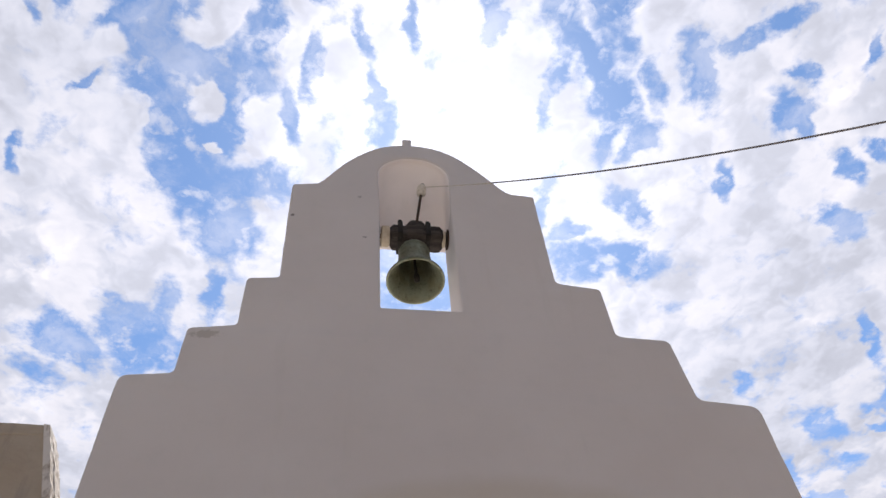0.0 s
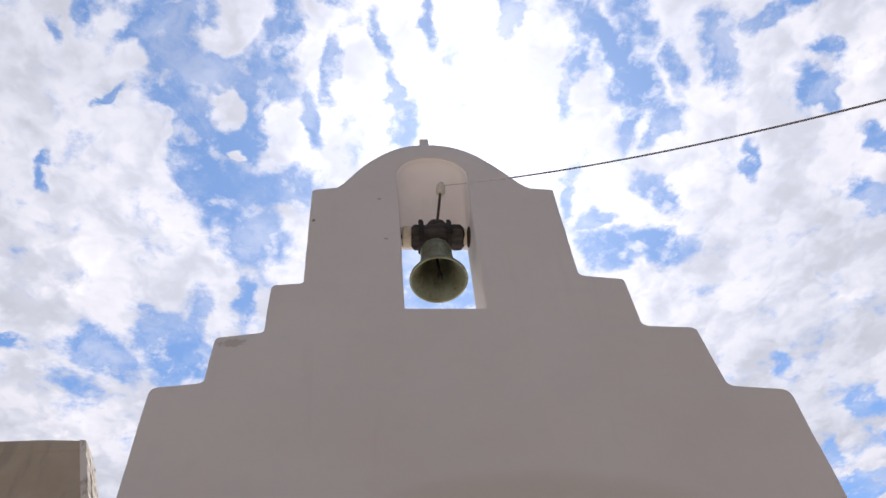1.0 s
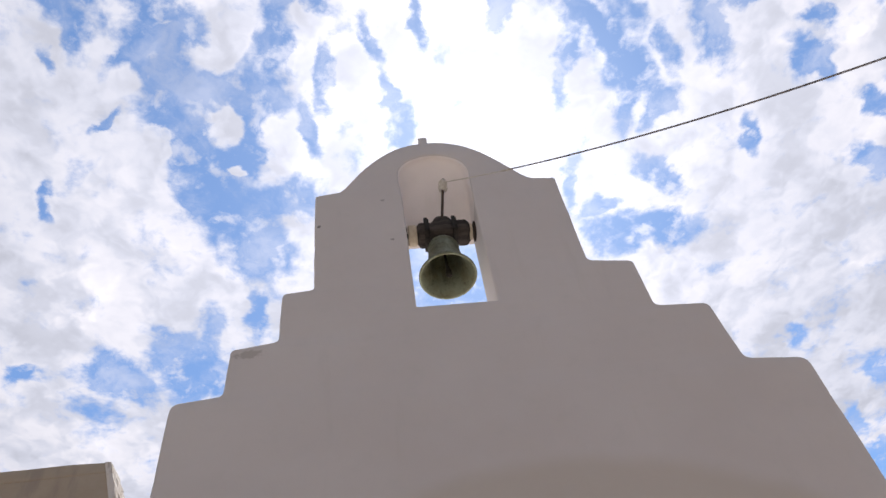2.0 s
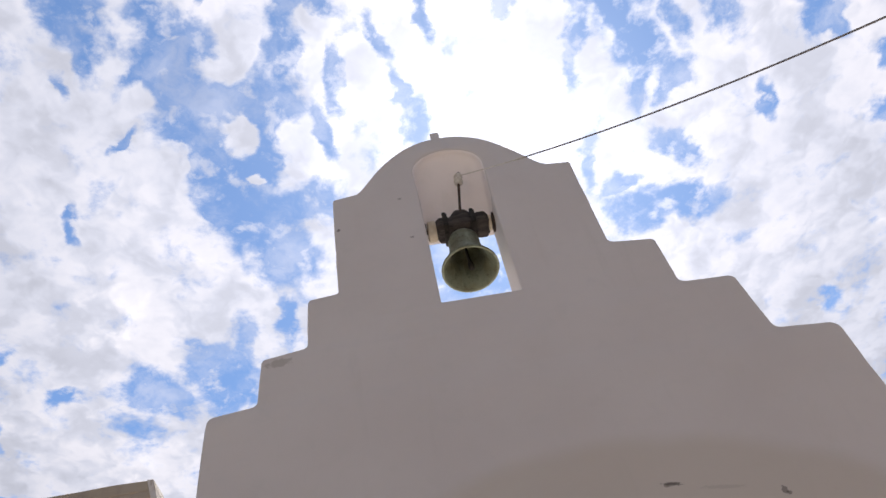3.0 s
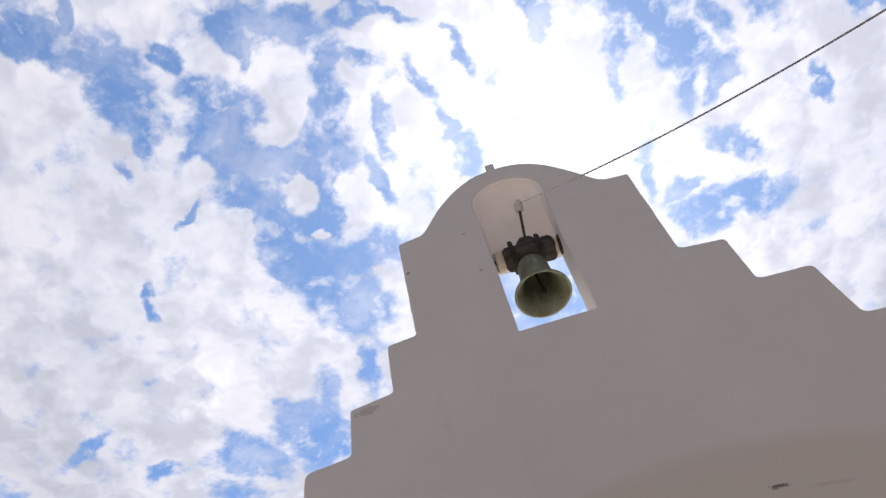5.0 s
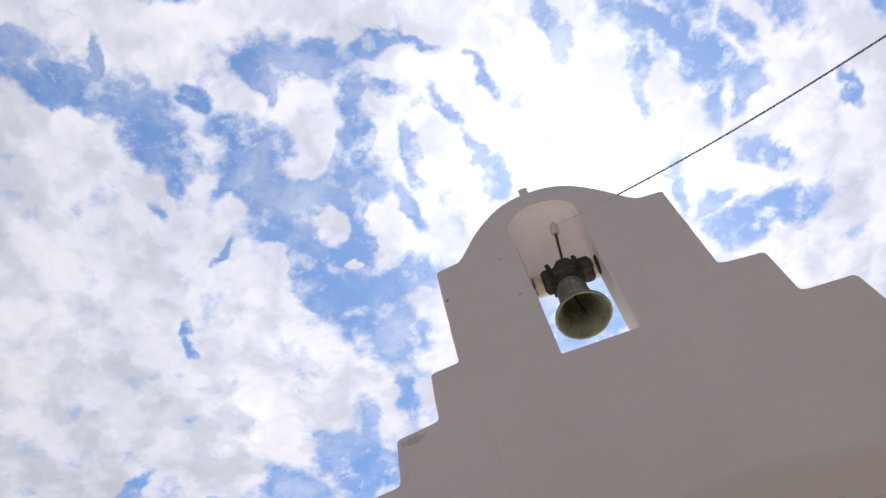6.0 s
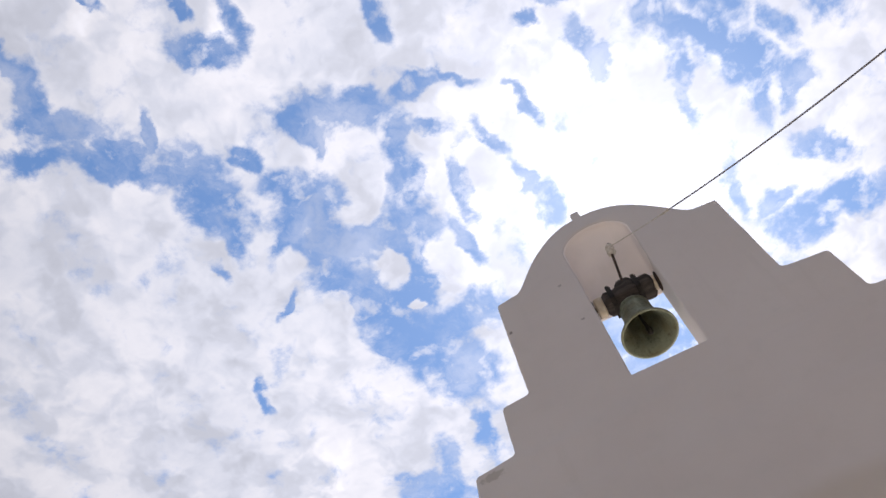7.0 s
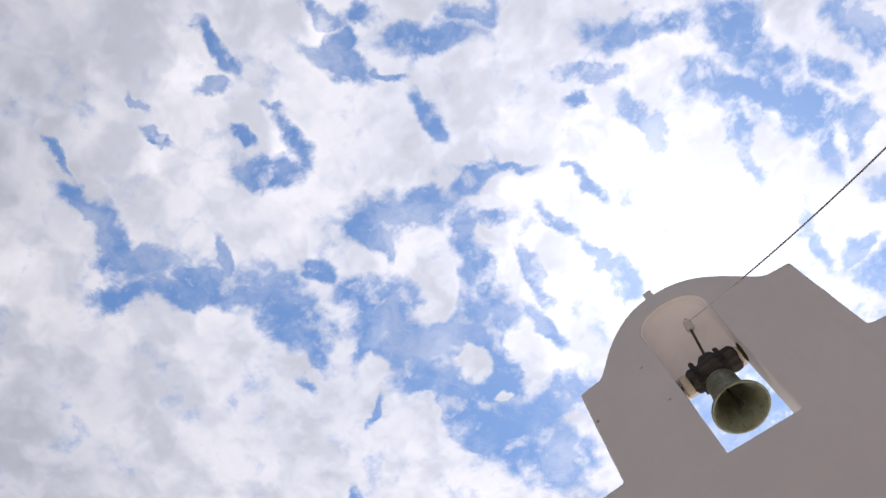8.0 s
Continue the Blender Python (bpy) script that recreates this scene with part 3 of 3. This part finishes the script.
# Headstock: a rough beam, thick lobes at its ends and a hump in the middle.
bm = bmesh.new()
rings = 33
for k in range(rings):
    s = -1 + 2 * k / (rings - 1)
    x = 0.016 + 0.170 * s
    lobe = 1.0 - 0.16 * math.exp(-((abs(s) - 0.42) / 0.10) ** 2) - 0.35 * max(0.0, abs(s) - 0.86) / 0.14
    hump = 0.055 * math.exp(-(s / 0.36) ** 4)
    ring = []
    for j in range(24):
        a = 2 * math.pi * j / 24
        cy, cz = math.cos(a), math.sin(a)
        e = 0.45
        y = 0.076 * lobe * math.copysign(abs(cy) ** e, cy)
        z = 0.060 * lobe * math.copysign(abs(cz) ** e, cz) + (hump if cz > 0 else 0.0)
        ring.append(bm.verts.new((x, y, 0.448 + z)))
    if k:
        for j in range(24):
            i = (j + 1) % 24
            bm.faces.new((last[j], last[i], ring[i], ring[j]))
    else:
        bm.faces.new(ring)
    last = ring
bm.faces.new(last[::-1])
bmesh.ops.recalc_face_normals(bm, faces=bm.faces)
roughen(bm, 0.006, 22)
headstock = part("headstock", bm, WOOD, bell, "blackened weathered wooden headstock")
for x in (-0.088, 0.088):
    bm = bmesh.new()
    box(bm, x - 0.012, x + 0.012, -0.070, -0.044, 0.495, 0.548, 0.004)
    part("bolt", bm, IRON, headstock, "dark iron bolt end")
    bm = bmesh.new()
    box(bm, x - 0.016, x + 0.016, -0.084, 0.084, 0.380, 0.388, 0.002)
    box(bm, x - 0.016, x + 0.016, -0.087, -0.080, 0.384, 0.505, 0.002)
    box(bm, x - 0.016, x + 0.016, 0.080, 0.087, 0.384, 0.505, 0.002)
    part("strap", bm, IRON, headstock, "dark iron strap")


def drum(x0, x1, r, material, name, label):
    bm = bmesh.new()
    w = x1 - x0
    lathe(bm, [(r * 0.86, 0), (r, w * 0.14), (r, w * 0.86), (r * 0.86, w)], 32)
    bmesh.ops.transform(bm, matrix=Matrix.Translation((x0, 0, 0.45)) @ Matrix.Rotation(radians(90), 4, "Y"), verts=bm.verts)
    roughen(bm, 0.002, 30)
    return part(name, bm, material, bell, label)


drum(-0.206, -0.150, 0.068, CREAM, "spacer", "cream painted wooden spacer")
drum(0.180, 0.204, 0.052, CREAM, "spacer", "cream painted wooden spacer")
drum(-0.2225, -0.2125, 0.062, RUST, "bearing_plate", "rusted iron bearing plate")
drum(0.2105, 0.2225, 0.066, RUST, "bearing_plate", "rusted iron bearing plate")
drum(-0.2145, 0.2145, 0.018, RUST, "axle", "rusted iron axle")

# Lever arm with its cord knot.
KNOT = Vector((0.281, 0.055, 6.236)) - BELL
FOOT = Vector((0.012, -0.062, 0.470))
bm = bmesh.new()
tube(bm, [FOOT, FOOT.lerp(KNOT, 0.5), FOOT.lerp(KNOT, 1.08)], 0.0088)
lever = part("lever_arm", bm, RUST, bell, "thin rusted iron lever arm")
bm = bmesh.new()
along = (KNOT - FOOT).normalized()
line = [KNOT + along * d for d in (-0.085, -0.070, -0.050, -0.030, -0.015, 0.0, 0.012, 0.022)]
tube(bm, line, [0.014, 0.028, 0.031, 0.024, 0.030, 0.027, 0.020, 0.010], 16)
roughen(bm, 0.007, 60)
part("cord_knot", bm, CORD_AND_GLARE, lever, "pale knotted cord wrapping")

# ---- cable from the lever to the street ----
WIRE_END = Vector((1.924, -1.561, 4.310))
start = BELL + KNOT


def hang(s):
    return start.lerp(WIRE_END, s) - Vector((0, 0, 4 * 0.09)) * s * (1 - s)


pull = new("pull_cable")
pull.location = start
tagged(pull, "thin grey pull cable, its near end paled for sun glare", "cable")
JOINT = 0.21
bm = tube(bmesh.new(), [hang(JOINT + (2.62 - JOINT) * k / 80) - start for k in range(81)], 0.0048, 8)
part("wire", bm, CABLE, pull, "thin grey wire")
# Pale stretch at the knot: sun glare over the cable, painted into its colour.
bm = tube(bmesh.new(), [hang(JOINT * 1.02 * k / 24) - start for k in range(25)], 0.0034, 8)
part("cord", bm, CORD_AND_GLARE, pull, "near stretch of cable, sun glare put into its colour")
# Added splice covers the change of colour.
bm = tube(bmesh.new(), [hang(JOINT + d) - start for d in (-0.016, -0.011, -0.004, 0.004, 0.011, 0.016)], [0.004, 0.0062, 0.0058, 0.0062, 0.0060, 0.004], 8)
part("splice", bm, CORD_AND_GLARE, pull, "small splice added where the pale stretch ends")

# ---- neighbouring wall ----
house = new("neighbouring_wall")
tagged(house, "weathered rendered wall with flaking slanted edge beside the chapel", "wall")
line = rounded([(-1.365, 3.70, 0), (-1.472, 4.078, 0.012), (-1.70, 4.080, 0), (-2.40, 4.066, 0), (-6.0, 4.04, 0.02), (-6.0, 0.0, 0), (-1.33, 0.0, 0), (-1.32, 3.5, 0)], 0.006)
part("wall", slab("wall", [line], 0.10, 0.45, 0.010), RENDER, house)
# A flat coping runs along the top, a little proud of the face.
line = rounded([(-1.478, 4.025, 0.006), (-1.492, 4.0855, 0.014), (-1.70, 4.0925, 0), (-2.40, 4.0795, 0), (-6.0, 4.0545, 0), (-6.0, 3.970, 0), (-2.40, 4.003, 0), (-1.70, 4.020, 0)], 0.004)
part("coping", slab("coping", [line], 0.0955, 0.456, 0.008), RENDER, house, "worn rendered coping")
# The slanted end is broken plaster in uneven flakes.
for k, (y0, y1, lift) in enumerate(((0.092, 0.150, 0.012), (0.146, 0.215, 0.026), (0.210, 0.300, 0.020))):
    bm = bmesh.new()
    steps = 44
    ring = []
    for i in range(steps + 1):
        t = i / steps
        x, z = -1.474 + 0.125 * t, 4.084 - 0.46 * t
        w = noise.noise(Vector((k * 5.0, t * 9.0, 1.0))) * 0.007 + noise.noise(Vector((k * 5.0, t * 31.0, 4.0))) * 0.004
        out = lift * 0.7 * (0.6 + 0.9 * t) + w
        ring.append([bm.verts.new(c) for c in ((x - 0.022, y0, z), (x + out, y0 + 0.004 + abs(w), z), (x + out + 0.006, y1 - 0.004, z), (x - 0.022, y1, z))])
    for lo, hi in zip(ring, ring[1:]):
        for j in range(4):
            bm.faces.new((lo[j], lo[(j + 1) % 4], hi[(j + 1) % 4], hi[j]))
    bm.faces.new(ring[0])
    bm.faces.new(ring[-1][::-1])
    bmesh.ops.recalc_face_normals(bm, faces=bm.faces)
    part("flaking_edge", bm, FLAKING, house, "flaking whitewash on the broken edge")

# ---- unseen block added east of the square to shade the facade; the cable ends there ----
unseen_shade_block = new("unseen_shade_block")
tagged(unseen_shade_block, "unseen white block added to shade the facade from the east", "house")
bm = bmesh.new()
box(bm, 4.55, 11.0, -12.0, -0.8, 0.0, 7.2, 0.03)
part("wall", bm, WHITE, unseen_shade_block)
bm = bmesh.new()
box(bm, 4.45, 11.1, -12.1, -0.7, 7.203, 7.32, 0.02)
part("block_top", bm, WHITE, unseen_shade_block)
